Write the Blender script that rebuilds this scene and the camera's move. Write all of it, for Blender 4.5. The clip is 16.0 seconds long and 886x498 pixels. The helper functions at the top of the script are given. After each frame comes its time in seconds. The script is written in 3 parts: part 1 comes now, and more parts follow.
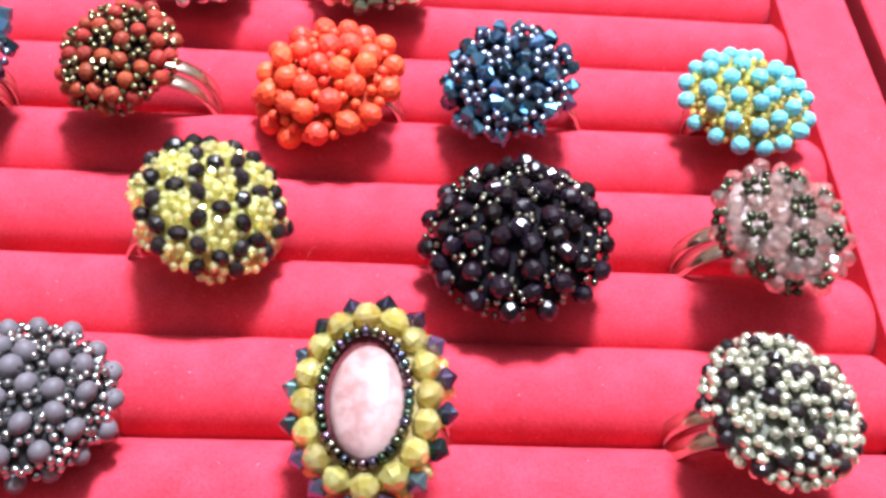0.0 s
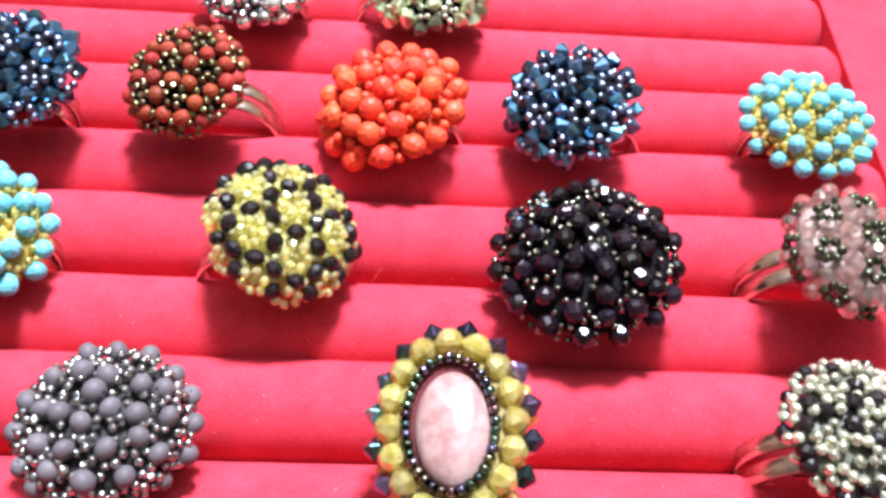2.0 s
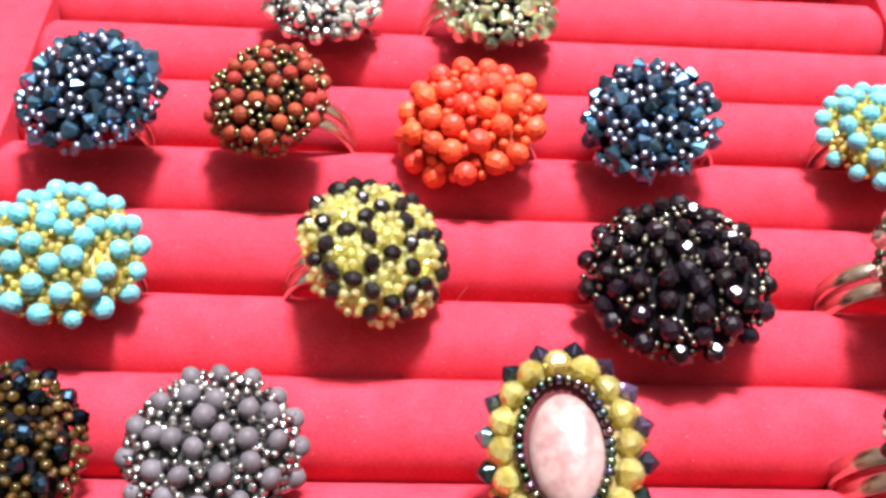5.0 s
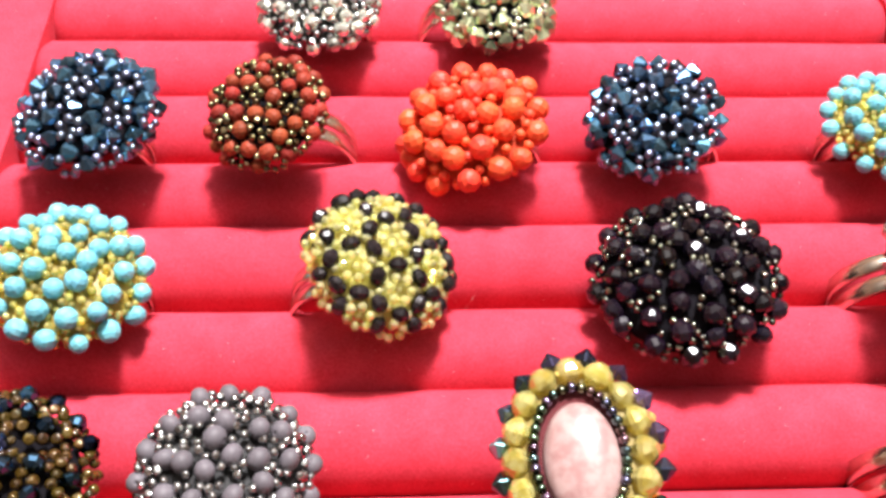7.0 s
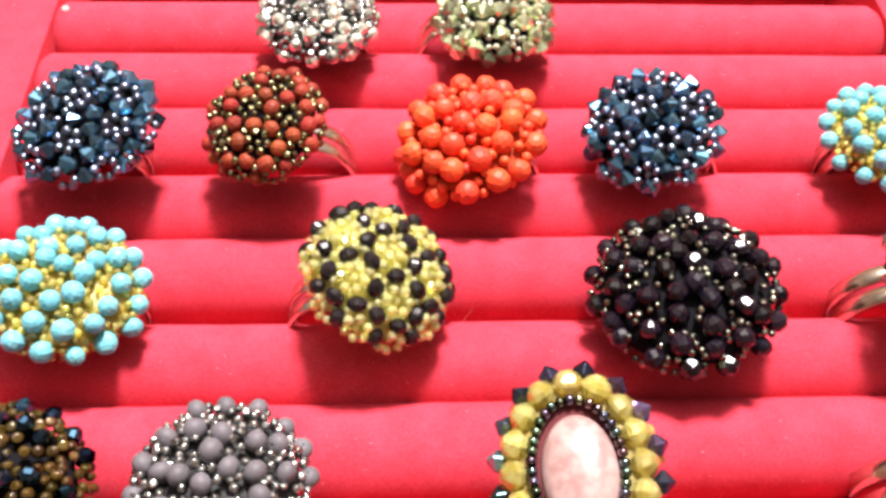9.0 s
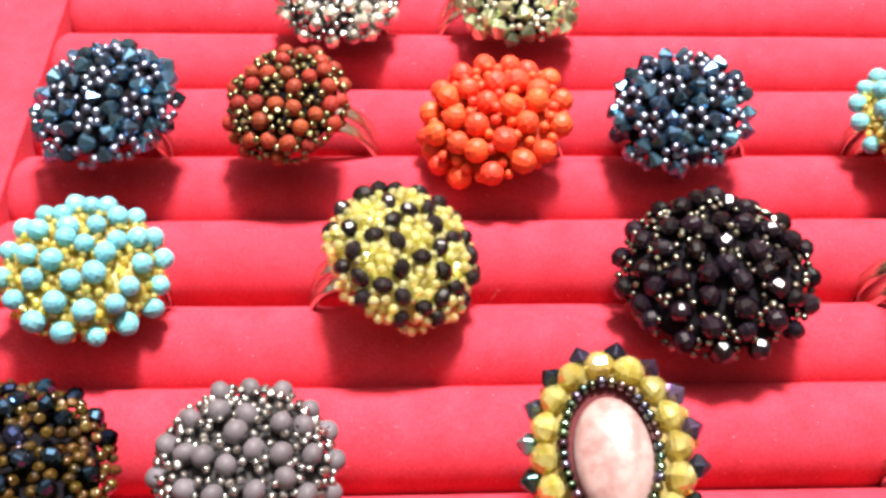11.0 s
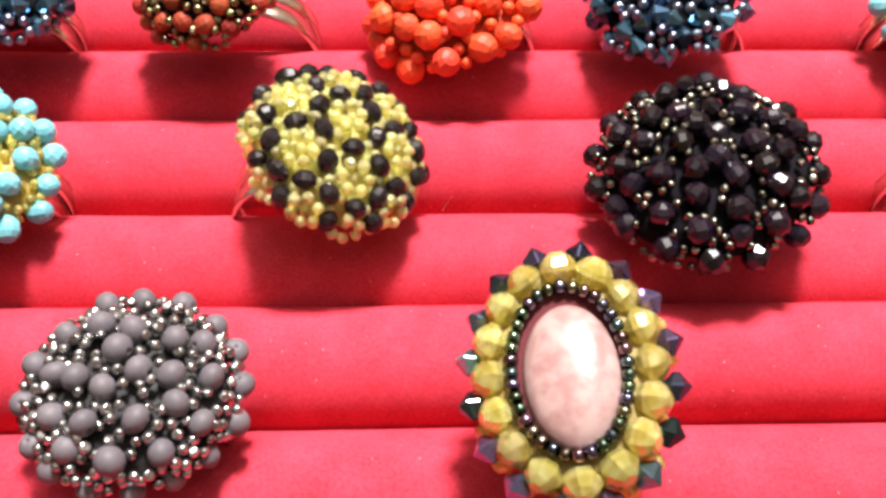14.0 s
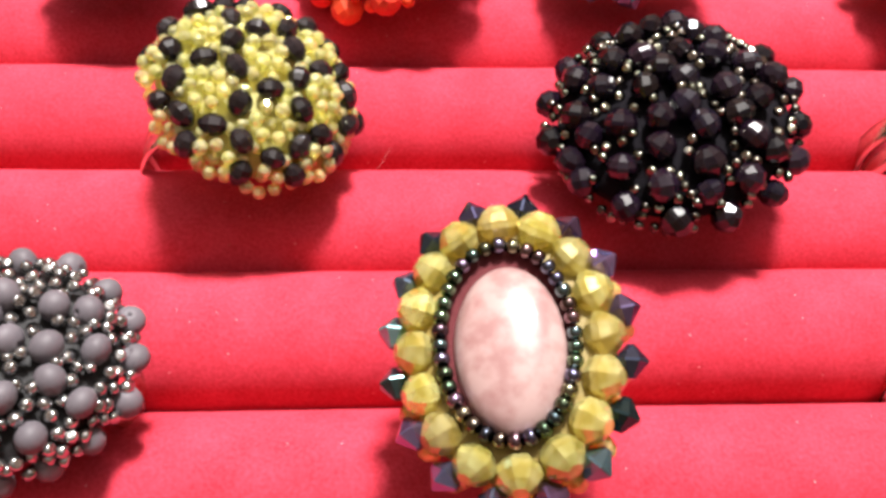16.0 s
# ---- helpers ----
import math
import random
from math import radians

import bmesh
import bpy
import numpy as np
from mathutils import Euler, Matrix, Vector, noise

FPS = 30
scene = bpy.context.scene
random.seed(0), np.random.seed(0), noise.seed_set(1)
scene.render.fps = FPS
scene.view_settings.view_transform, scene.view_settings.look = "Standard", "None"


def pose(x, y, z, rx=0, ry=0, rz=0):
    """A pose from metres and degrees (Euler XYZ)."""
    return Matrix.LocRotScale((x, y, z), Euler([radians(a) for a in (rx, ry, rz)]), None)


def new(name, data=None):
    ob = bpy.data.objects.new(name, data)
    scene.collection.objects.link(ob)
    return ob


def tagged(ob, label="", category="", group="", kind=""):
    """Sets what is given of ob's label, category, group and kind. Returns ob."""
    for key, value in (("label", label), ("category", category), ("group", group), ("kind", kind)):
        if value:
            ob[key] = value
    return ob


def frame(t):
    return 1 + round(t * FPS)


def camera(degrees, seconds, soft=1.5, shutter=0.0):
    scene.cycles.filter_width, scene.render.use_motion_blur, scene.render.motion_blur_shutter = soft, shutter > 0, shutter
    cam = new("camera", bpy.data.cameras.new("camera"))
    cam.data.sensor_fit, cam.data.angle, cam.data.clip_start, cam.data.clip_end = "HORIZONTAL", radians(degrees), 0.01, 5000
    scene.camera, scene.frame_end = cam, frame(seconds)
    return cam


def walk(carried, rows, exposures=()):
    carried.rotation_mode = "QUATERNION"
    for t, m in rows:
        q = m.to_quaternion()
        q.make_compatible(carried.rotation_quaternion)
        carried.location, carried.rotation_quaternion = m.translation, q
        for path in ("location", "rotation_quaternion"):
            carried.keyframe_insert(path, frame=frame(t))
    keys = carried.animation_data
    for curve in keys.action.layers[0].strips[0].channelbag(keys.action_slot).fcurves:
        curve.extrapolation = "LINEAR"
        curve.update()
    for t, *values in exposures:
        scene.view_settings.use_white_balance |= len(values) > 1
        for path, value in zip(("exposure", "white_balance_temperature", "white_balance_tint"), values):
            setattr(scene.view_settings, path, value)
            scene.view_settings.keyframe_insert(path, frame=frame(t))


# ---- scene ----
cam = camera(53.5, 16.0, soft=3.2)
# seconds, place in millimetres, turn in degrees
PATH = [
    (0.0, 16.30, -84.21, 133.09, 34.685, -3.821, -0.153),
    (0.5, 13.75, -84.36, 134.47, 35.101, -3.656, -0.192),
    (1.0, 10.69, -84.23, 133.48, 35.238, -3.719, -0.064),
    (1.5, 7.23, -83.30, 134.34, 35.247, -3.679, 0.035),
    (2.0, 4.68, -82.57, 134.10, 35.333, -3.687, 0.144),
    (2.5, 3.79, -81.54, 133.72, 35.041, -3.615, 0.044),
    (3.0, -0.05, -81.67, 134.42, 35.232, -3.767, 0.218),
    (3.5, -2.59, -80.24, 135.18, 35.187, -3.985, 0.228),
    (4.0, -6.58, -80.89, 136.80, 35.530, -4.059, 0.284),
    (6.5, -13.27, -77.08, 132.75, 34.504, -2.187, -1.856),
    (7.0, -11.71, -77.20, 135.27, 35.158, -1.970, -1.926),
    (7.5, -11.27, -77.64, 135.79, 35.652, -2.005, -1.984),
    (8.0, -11.02, -77.33, 136.76, 35.823, -1.918, -2.033),
    (8.5, -11.10, -77.15, 135.73, 36.013, -1.925, -1.967),
    (11.0, -14.58, -77.17, 131.47, 35.518, -1.745, -1.562),
    (11.5, -19.18, -77.15, 127.79, 35.264, -1.740, -1.259),
    (12.0, -19.38, -76.35, 123.01, 34.786, -1.360, -0.774),
    (12.5, -14.15, -75.88, 117.49, 34.343, -1.343, -0.945),
    (13.0, -9.24, -75.76, 114.02, 34.016, -1.230, -0.965),
    (13.5, -6.03, -74.69, 110.05, 33.866, -0.996, -0.979),
    (14.0, -3.79, -73.38, 107.01, 33.654, -1.218, -1.278),
    (14.5, -1.11, -71.04, 102.35, 33.076, -1.310, -1.256),
    (15.0, 0.15, -70.31, 98.57, 32.883, -2.013, -1.628),
    (15.5, 1.87, -68.33, 95.56, 32.257, -2.194, -1.630),
    (16.0, 2.57, -67.82, 93.91, 32.284, -2.449, -1.748),
]
EXPOSURES = [(0, -0.08, 5350, 10), (4, -0.12, 5800, 10), (8, -0.12, 6300, 10), (12, -0.08, 6550, 10), (16, -0.28, 6350, 10)]
walk(cam, [(t, pose(x / 1000, y / 1000, z / 1000, rx, ry, rz)) for t, x, y, z, rx, ry, rz in PATH], EXPOSURES)

# ---- light: one lamp under the ceiling behind the tray, an added warm fill round it ----
world = bpy.data.worlds.new("warm_fill")
scene.world = world
world.use_nodes = True
# reddish ambient fill, added to redden the velvet where it lies in shade
world.node_tree.nodes["Background"].inputs[0].default_value = (1.0, 0.72, 0.58, 1)
world.node_tree.nodes["Background"].inputs[1].default_value = 0.032


def lamp(name, place, radius, watts, colour):
    data = bpy.data.lights.new(name, "POINT")
    data.shadow_soft_size, data.energy, data.color = radius, watts, colour
    ob = new(name, data)
    ob.location = place
    return ob


lamp("ceiling_lamp", (0.12, 0.585, 1.21), 0.12, 282.0, (1.0, 0.95, 0.90))

U = 0.018  # the spacing of the rolls


# ---- materials ----
def material(name, colour, rough=0.5, metal=0.0, vary=0.0, hue=0.0, bump=0.0, bump_scale=900.0, coat=0.0, glass=0.0, sheen=0.0, blotch=0.0, blotch_scale=60.0, second=None, spec=0.5, ior=1.5, clear=0.0):
    m = bpy.data.materials.new(name)
    m.use_nodes = True
    nt = m.node_tree
    b = nt.nodes["Principled BSDF"]
    b.inputs["Roughness"].default_value = rough
    b.inputs["Metallic"].default_value = metal
    b.inputs["Coat Weight"].default_value = coat
    b.inputs["Coat Roughness"].default_value = 0.06
    b.inputs["Transmission Weight"].default_value = glass
    b.inputs["Sheen Weight"].default_value = sheen
    b.inputs["Sheen Roughness"].default_value = 0.45
    b.inputs["Specular IOR Level"].default_value = spec
    b.inputs["IOR"].default_value = ior
    coords = nt.nodes.new("ShaderNodeTexCoord")
    col = nt.nodes.new("ShaderNodeRGB")
    col.outputs[0].default_value = (*colour, 1)
    out = col.outputs[0]
    if second is not None:
        n = nt.nodes.new("ShaderNodeTexNoise")
        n.inputs["Scale"].default_value = blotch_scale
        n.inputs["Detail"].default_value = 5
        nt.links.new(coords.outputs["Object"], n.inputs["Vector"])
        ramp = nt.nodes.new("ShaderNodeValToRGB")
        ramp.color_ramp.elements[0].position, ramp.color_ramp.elements[1].position = 0.38, 0.62
        nt.links.new(n.outputs[0], ramp.inputs[0])
        mix = nt.nodes.new("ShaderNodeMix")
        mix.data_type = "RGBA"
        nt.links.new(ramp.outputs[0], mix.inputs[0])
        nt.links.new(out, mix.inputs[6])
        mix.inputs[7].default_value = (*second, 1)
        out = mix.outputs[2]
    if vary or hue:
        info = nt.nodes.new("ShaderNodeObjectInfo")
        hsv = nt.nodes.new("ShaderNodeHueSaturation")
        for span, mid, slot in ((hue, 0.5, 0), (vary, 1.0, 2)):
            r = nt.nodes.new("ShaderNodeMapRange")
            r.inputs[3].default_value, r.inputs[4].default_value = mid - span, mid + span
            if slot == 0:
                nt.links.new(info.outputs["Random"], r.inputs[0])
            else:
                f = nt.nodes.new("ShaderNodeMath")
                f.operation = "MULTIPLY"
                f.inputs[1].default_value = 17.31
                g = nt.nodes.new("ShaderNodeMath")
                g.operation = "FRACT"
                nt.links.new(info.outputs["Random"], f.inputs[0])
                nt.links.new(f.outputs[0], g.inputs[0])
                nt.links.new(g.outputs[0], r.inputs[0])
            nt.links.new(r.outputs[0], hsv.inputs[slot])
        nt.links.new(out, hsv.inputs[4])
        out = hsv.outputs[0]
    nt.links.new(out, b.inputs["Base Color"])
    if bump:
        n = nt.nodes.new("ShaderNodeTexNoise")
        n.inputs["Scale"].default_value = bump_scale
        n.inputs["Detail"].default_value = 4
        nt.links.new(coords.outputs["Object"], n.inputs["Vector"])
        bm = nt.nodes.new("ShaderNodeBump")
        bm.inputs["Strength"].default_value = bump
        bm.inputs["Distance"].default_value = 0.0004
        nt.links.new(n.outputs[0], bm.inputs["Height"])
        nt.links.new(bm.outputs[0], b.inputs["Normal"])
    if clear:
        # light that goes straight through the tinted bead
        through_glass = nt.nodes.new("ShaderNodeBsdfTransparent")
        blend = nt.nodes.new("ShaderNodeMixShader")
        blend.inputs[0].default_value = clear
        nt.links.new(out, through_glass.inputs[0])
        nt.links.new(b.outputs[0], blend.inputs[1])
        nt.links.new(through_glass.outputs[0], blend.inputs[2])
        nt.links.new(blend.outputs[0], nt.nodes["Material Output"].inputs[0])
    return m


def velvet_material(name, colour, deep):
    """Short red pile: soft blotches where it is brushed, fine grain, and a few pale flecks of dust."""
    m = bpy.data.materials.new(name)
    m.use_nodes = True
    nt = m.node_tree
    b = nt.nodes["Principled BSDF"]
    b.inputs["Roughness"].default_value = 0.85
    b.inputs["Specular IOR Level"].default_value = 0.08
    b.inputs["Sheen Weight"].default_value = 0.04
    b.inputs["Sheen Roughness"].default_value = 0.42
    b.inputs["Sheen Tint"].default_value = (1.0, 0.55, 0.72, 1)
    geo = nt.nodes.new("ShaderNodeNewGeometry")

    def noise_at(scale, detail):
        n = nt.nodes.new("ShaderNodeTexNoise")
        n.inputs["Scale"].default_value = scale
        n.inputs["Detail"].default_value = detail
        nt.links.new(geo.outputs["Position"], n.inputs["Vector"])
        return n

    broad, fine = noise_at(170, 6), noise_at(2300, 4)
    mix = nt.nodes.new("ShaderNodeMix")
    mix.data_type = "RGBA"
    mix.inputs[6].default_value, mix.inputs[7].default_value = (*deep, 1), (*colour, 1)
    add = nt.nodes.new("ShaderNodeMath")
    add.operation = "ADD"
    half = nt.nodes.new("ShaderNodeMath")
    half.operation = "MULTIPLY_ADD"
    half.inputs[1].default_value, half.inputs[2].default_value = 1.7, -0.85
    nt.links.new(fine.outputs[0], half.inputs[0])
    nt.links.new(broad.outputs[0], add.inputs[0])
    nt.links.new(half.outputs[0], add.inputs[1])
    nt.links.new(add.outputs[0], mix.inputs[0])
    dust = nt.nodes.new("ShaderNodeTexVoronoi")
    dust.inputs["Scale"].default_value = 430
    dust.inputs["Randomness"].default_value = 1.0
    nt.links.new(geo.outputs["Position"], dust.inputs["Vector"])
    cut = nt.nodes.new("ShaderNodeMath")
    cut.operation = "LESS_THAN"
    cut.inputs[1].default_value = 0.05
    nt.links.new(dust.outputs["Distance"], cut.inputs[0])
    pick = nt.nodes.new("ShaderNodeSeparateColor")
    nt.links.new(dust.outputs["Color"], pick.inputs[0])
    few = nt.nodes.new("ShaderNodeMath")
    few.operation = "GREATER_THAN"
    few.inputs[1].default_value = 0.30
    nt.links.new(pick.outputs[0], few.inputs[0])
    both = nt.nodes.new("ShaderNodeMath")
    both.operation = "MULTIPLY"
    nt.links.new(cut.outputs[0], both.inputs[0])
    nt.links.new(few.outputs[0], both.inputs[1])
    soft = nt.nodes.new("ShaderNodeMath")
    soft.operation = "MULTIPLY"
    soft.inputs[1].default_value = 0.34
    nt.links.new(both.outputs[0], soft.inputs[0])
    fleck = nt.nodes.new("ShaderNodeMix")
    fleck.data_type = "RGBA"
    nt.links.new(soft.outputs[0], fleck.inputs[0])
    nt.links.new(mix.outputs[2], fleck.inputs[6])
    fleck.inputs[7].default_value = (0.9, 0.6, 0.6, 1)
    nt.links.new(fleck.outputs[2], b.inputs["Base Color"])
    bump = nt.nodes.new("ShaderNodeBump")
    bump.inputs["Strength"].default_value, bump.inputs["Distance"].default_value = 0.3, 0.00012
    nt.links.new(fine.outputs[0], bump.inputs["Height"])
    nt.links.new(bump.outputs[0], b.inputs["Normal"])
    return m


VELVET = velvet_material("red_velvet", (0.61, 0.053, 0.090), (0.42, 0.023, 0.039))
STEEL = material("band_steel", (0.72, 0.62, 0.52), 0.24, 1.0, bump=0.15, bump_scale=400)
CORAL = material("coral_glass", (0.74, 0.074, 0.022), 0.52, vary=0.18, hue=0.006, spec=0.35, second=(0.66, 0.052, 0.019), blotch_scale=1.6)
TURQUOISE = material("turquoise_glass", (0.15, 0.47, 0.58), 0.48, vary=0.14, hue=0.010, spec=0.35, second=(0.21, 0.53, 0.61), blotch_scale=1.5, clear=0.14)
GOLD_GLASS = material("gold_lined_glass", (0.88, 0.79, 0.27), 0.06, 0.3, vary=0.35, hue=0.015, coat=0.6, glass=0.5, clear=0.35)
BLACK = material("black_glass", (0.009, 0.006, 0.007), 0.24, vary=0.5, spec=0.5)
PURPLE = material("black_purple_glass", (0.006, 0.003, 0.007), 0.17, vary=0.8, hue=0.06, spec=0.5)
# the second yellow paints in the play of light inside the glass
LEMON = material("lemon_glass", (0.97, 0.96, 0.60), 0.07, 0.25, vary=0.15, hue=0.010, coat=1.0, glass=0.55, second=(0.94, 0.90, 0.36), blotch_scale=1.2, clear=0.34)
BRICK = material("brick_red_glass", (0.235, 0.030, 0.013), 0.6, vary=0.25, hue=0.01, spec=0.25)
BRONZE = material("bronze_seed", (0.23, 0.19, 0.10), 0.24, 1.0, vary=0.35, hue=0.03)
SMOKY_SEED = material("smoky_olive_seed", (0.21, 0.20, 0.165), 0.18, 1.0, vary=0.5, hue=0.06)
TEAL_METAL = material("blue_metal_crystal", (0.085, 0.185, 0.30), 0.18, 0.88, vary=0.7, coat=0.4, hue=0.018)
LILAC_METAL = material("lilac_steel_seed", (0.23, 0.265, 0.36), 0.32, 1.0, vary=0.25, hue=0.03)
ROSE = material("rose_crystal", (0.94, 0.83, 0.80), 0.08, 0.3, vary=0.12, hue=0.015, coat=0.8, glass=0.9, clear=0.42)
DARK_SEED = material("dark_green_seed", (0.10, 0.11, 0.07), 0.16, 0.9, vary=0.4, hue=0.04)
SILVER = material("silver_bead", (0.40, 0.40, 0.40), 0.15, 0.95, vary=0.25)
CHROME_WHITE = material("pale_silver_facet", (0.72, 0.74, 0.66), 0.16, 0.8, vary=0.4, coat=0.4)
PALE_SILVER = material("silver_lined_seed", (0.60, 0.60, 0.46), 0.14, 0.7, vary=0.45, hue=0.02, coat=0.4)
MATT_GREY = material("matt_grey_glass", (0.115, 0.101, 0.115), 0.55, vary=0.16, hue=0.01, spec=0.3)
BLUE_BLACK = material("blue_black_crystal", (0.045, 0.085, 0.16), 0.06, 1.0, vary=0.6, hue=0.03)
AMBER = material("amber_gold_seed", (0.07, 0.038, 0.006), 0.10, 0.4, vary=0.5, hue=0.02, coat=0.7)
OLIVE = material("olive_metal_crystal", (0.48, 0.52, 0.33), 0.22, 0.85, vary=0.6, hue=0.03)
OIL_SEED = material("oil_dark_seed", (0.17, 0.13, 0.20), 0.16, 1.0, vary=0.5, hue=0.5)
RAINBOW = material("rainbow_dark_crystal", (0.15, 0.16, 0.30), 0.12, 0.9, vary=0.9, hue=0.14)
# dark gold patches stand in for refracted light and dark within each bead
CITRINE = material("citrine_glass", (0.95, 0.88, 0.37), 0.05, 0.25, vary=0.28, hue=0.012, coat=1.0, glass=0.5, second=(0.64, 0.52, 0.10), blotch_scale=1.2, clear=0.25)
RHODONITE = material("pink_rhodonite", (0.30, 0.16, 0.155), 0.32, second=(0.40, 0.27, 0.255), blotch_scale=420, coat=0.4)
DARK_NET = material("dark_thread", (0.006, 0.005, 0.007), 0.9, spec=0.1)
GOLD_NET = material("gold_thread", (0.30, 0.22, 0.04), 0.5, bump=0.3)
OLD_GOLD_NET = material("old_gold_thread", (0.21, 0.15, 0.03), 0.6, bump=0.3)
PALE_NET = material("pale_thread", (0.48, 0.44, 0.14), 0.6, bump=0.3, clear=0.25)
RED_NET = material("orange_thread", (0.42, 0.04, 0.01), 0.9, bump=0.3)
ROSE_NET = material("rose_thread", (0.27, 0.195, 0.18), 0.5, bump=0.3)
WINE_NET = material("wine_felt", (0.09, 0.007, 0.011), 0.85, bump=0.3)
MOSS_NET = material("moss_thread", (0.075, 0.078, 0.055), 0.5, bump=0.3)
SMOKE_NET = material("smoke_thread", (0.007, 0.006, 0.007), 0.7, bump=0.3)
# unseen walls and ceiling: tones chosen for the fill and reflections they throw
FILL_WALL = material("brown_fill_wall", (0.24, 0.16, 0.12), 0.9, bump=0.2, bump_scale=40, second=(0.20, 0.135, 0.10), blotch_scale=2)
FILL_CEILING = material("grey_fill_ceiling", (0.32, 0.305, 0.29), 0.9, bump=0.2, bump_scale=40, second=(0.29, 0.275, 0.26), blotch_scale=2)
WOOD = material("table_wood", (0.20, 0.11, 0.06), 0.45, second=(0.14, 0.075, 0.04), blotch_scale=14, bump=0.1, bump_scale=90)


# ---- mesh helpers ----
def mesh_of(bm, name, mat, smooth=False):
    me = bpy.data.meshes.new(name)
    bmesh.ops.recalc_face_normals(bm, faces=bm.faces)
    bm.to_mesh(me)
    bm.free()
    for poly in me.polygons:
        poly.use_smooth = smooth
    me.materials.append(mat)
    return me


def part(name, me, parent, m=None, label=""):
    ob = new(name, me)
    ob.parent = parent
    if m is not None:
        ob.matrix_basis = m
    return tagged(ob, label)


def lathe(profile, segments, twist=0.0):
    """A solid of revolution round z; profile: (radius, z) from bottom to top."""
    bm = bmesh.new()
    rings = []
    for i, (r, z) in enumerate(profile):
        if r < 1e-9:
            rings.append([bm.verts.new((0, 0, z))])
            continue
        rings.append([bm.verts.new((r * math.cos(2 * math.pi * (j + twist * i) / segments), r * math.sin(2 * math.pi * (j + twist * i) / segments), z)) for j in range(segments)])
    for a, b in zip(rings, rings[1:]):
        for j in range(segments):
            k = (j + 1) % segments
            if len(a) == 1:
                bm.faces.new((a[0], b[j], b[k]))
            elif len(b) == 1:
                bm.faces.new((a[j], a[k], b[0]))
            else:
                bm.faces.new((a[j], a[k], b[k], b[j]))
    return bm


def block(x0, x1, y0, y1, z0, z1, bevel=0.0):
    bm = bmesh.new()
    bmesh.ops.create_cube(bm, size=1)
    bmesh.ops.scale(bm, vec=(x1 - x0, y1 - y0, z1 - z0), verts=bm.verts)
    bmesh.ops.translate(bm, vec=((x0 + x1) / 2, (y0 + y1) / 2, (z0 + z1) / 2), verts=bm.verts)
    if bevel:
        bmesh.ops.bevel(bm, geom=bm.edges, offset=bevel, segments=3, affect="EDGES", profile=0.6)
    return bm


# ---- an unseen room added to bounce the lamp's light, and the table ----
FLOOR, TOP = -0.80, -0.032
for name, box in (("wall_north", (-1.8, 1.8, 1.8, 1.9, FLOOR, 1.75)), ("wall_south", (-1.8, 1.8, -1.9, -1.8, FLOOR, 1.75)),
                  ("wall_east", (1.8, 1.9, -1.9, 1.9, FLOOR, 1.75)), ("wall_west", (-1.9, -1.8, -1.9, 1.9, FLOOR, 1.75)),
                  ("ceiling", (-1.9, 1.9, -1.9, 1.9, 1.75, 1.85))):
    tagged(new(name, mesh_of(block(*box), name, FILL_CEILING if name == "ceiling" else FILL_WALL)), "unseen grey ceiling added to bounce lamp light down" if name == "ceiling" else "unseen brown wall added to close the room and warm the fill light", "wall" if "wall" in name else "ceiling", kind="structure")
tagged(new("floor", mesh_of(block(-1.9, 1.9, -1.9, 1.9, FLOOR - 0.1, FLOOR), "floor", WOOD)), "plain dark wooden floor of the room", "floor", kind="structure")
table = tagged(new("table"), "dark wooden table under the open jewellery case", "table")
part("tabletop", mesh_of(block(-0.6, 0.6, -0.45, 0.45, TOP - 0.03, TOP, 0.003), "tabletop", WOOD), table)
leg = mesh_of(block(-0.03, 0.03, -0.03, 0.03, FLOOR, TOP - 0.03, 0.003), "leg", WOOD)
for sx in (-0.54, 0.54):
    for sy in (-0.39, 0.39):
        part("leg", leg, table, pose(sx, sy, 0))

# ---- the velvet tray: rim, base and soft rolls ----
XL, XR, YF, YB = -5.05 * U, 5.84 * U, -5.7 * U, 6.4 * U
RIM, RISE = 0.95 * U, 0.02 * U
tray = tagged(new("ring_tray"), "red velvet jewellery tray with soft padded ring rolls", "ring tray")
tray.location = (0, 0, 0)
part("base", mesh_of(block(XL, XR, YF, YB, -1.5 * U, -1.1 * U), "base", VELVET), tray)
for x0, x1, y0, y1 in ((XL - RIM, XL, YF - RIM, YB + RIM), (XR, XR + RIM, YF - RIM, YB + RIM), (XL, XR, YB, YB + RIM), (XL, XR, YF - RIM, YF)):
    part("rim", mesh_of(block(x0, x1, y0, y1, -1.5 * U, RISE, 0.025 * U), "rim", VELVET), tray)

SHIFT = {-2: -0.007, -1: 0.058, 0: -0.036, 1: 0.038, 2: -0.05, 4: -0.03, 5: -0.02}


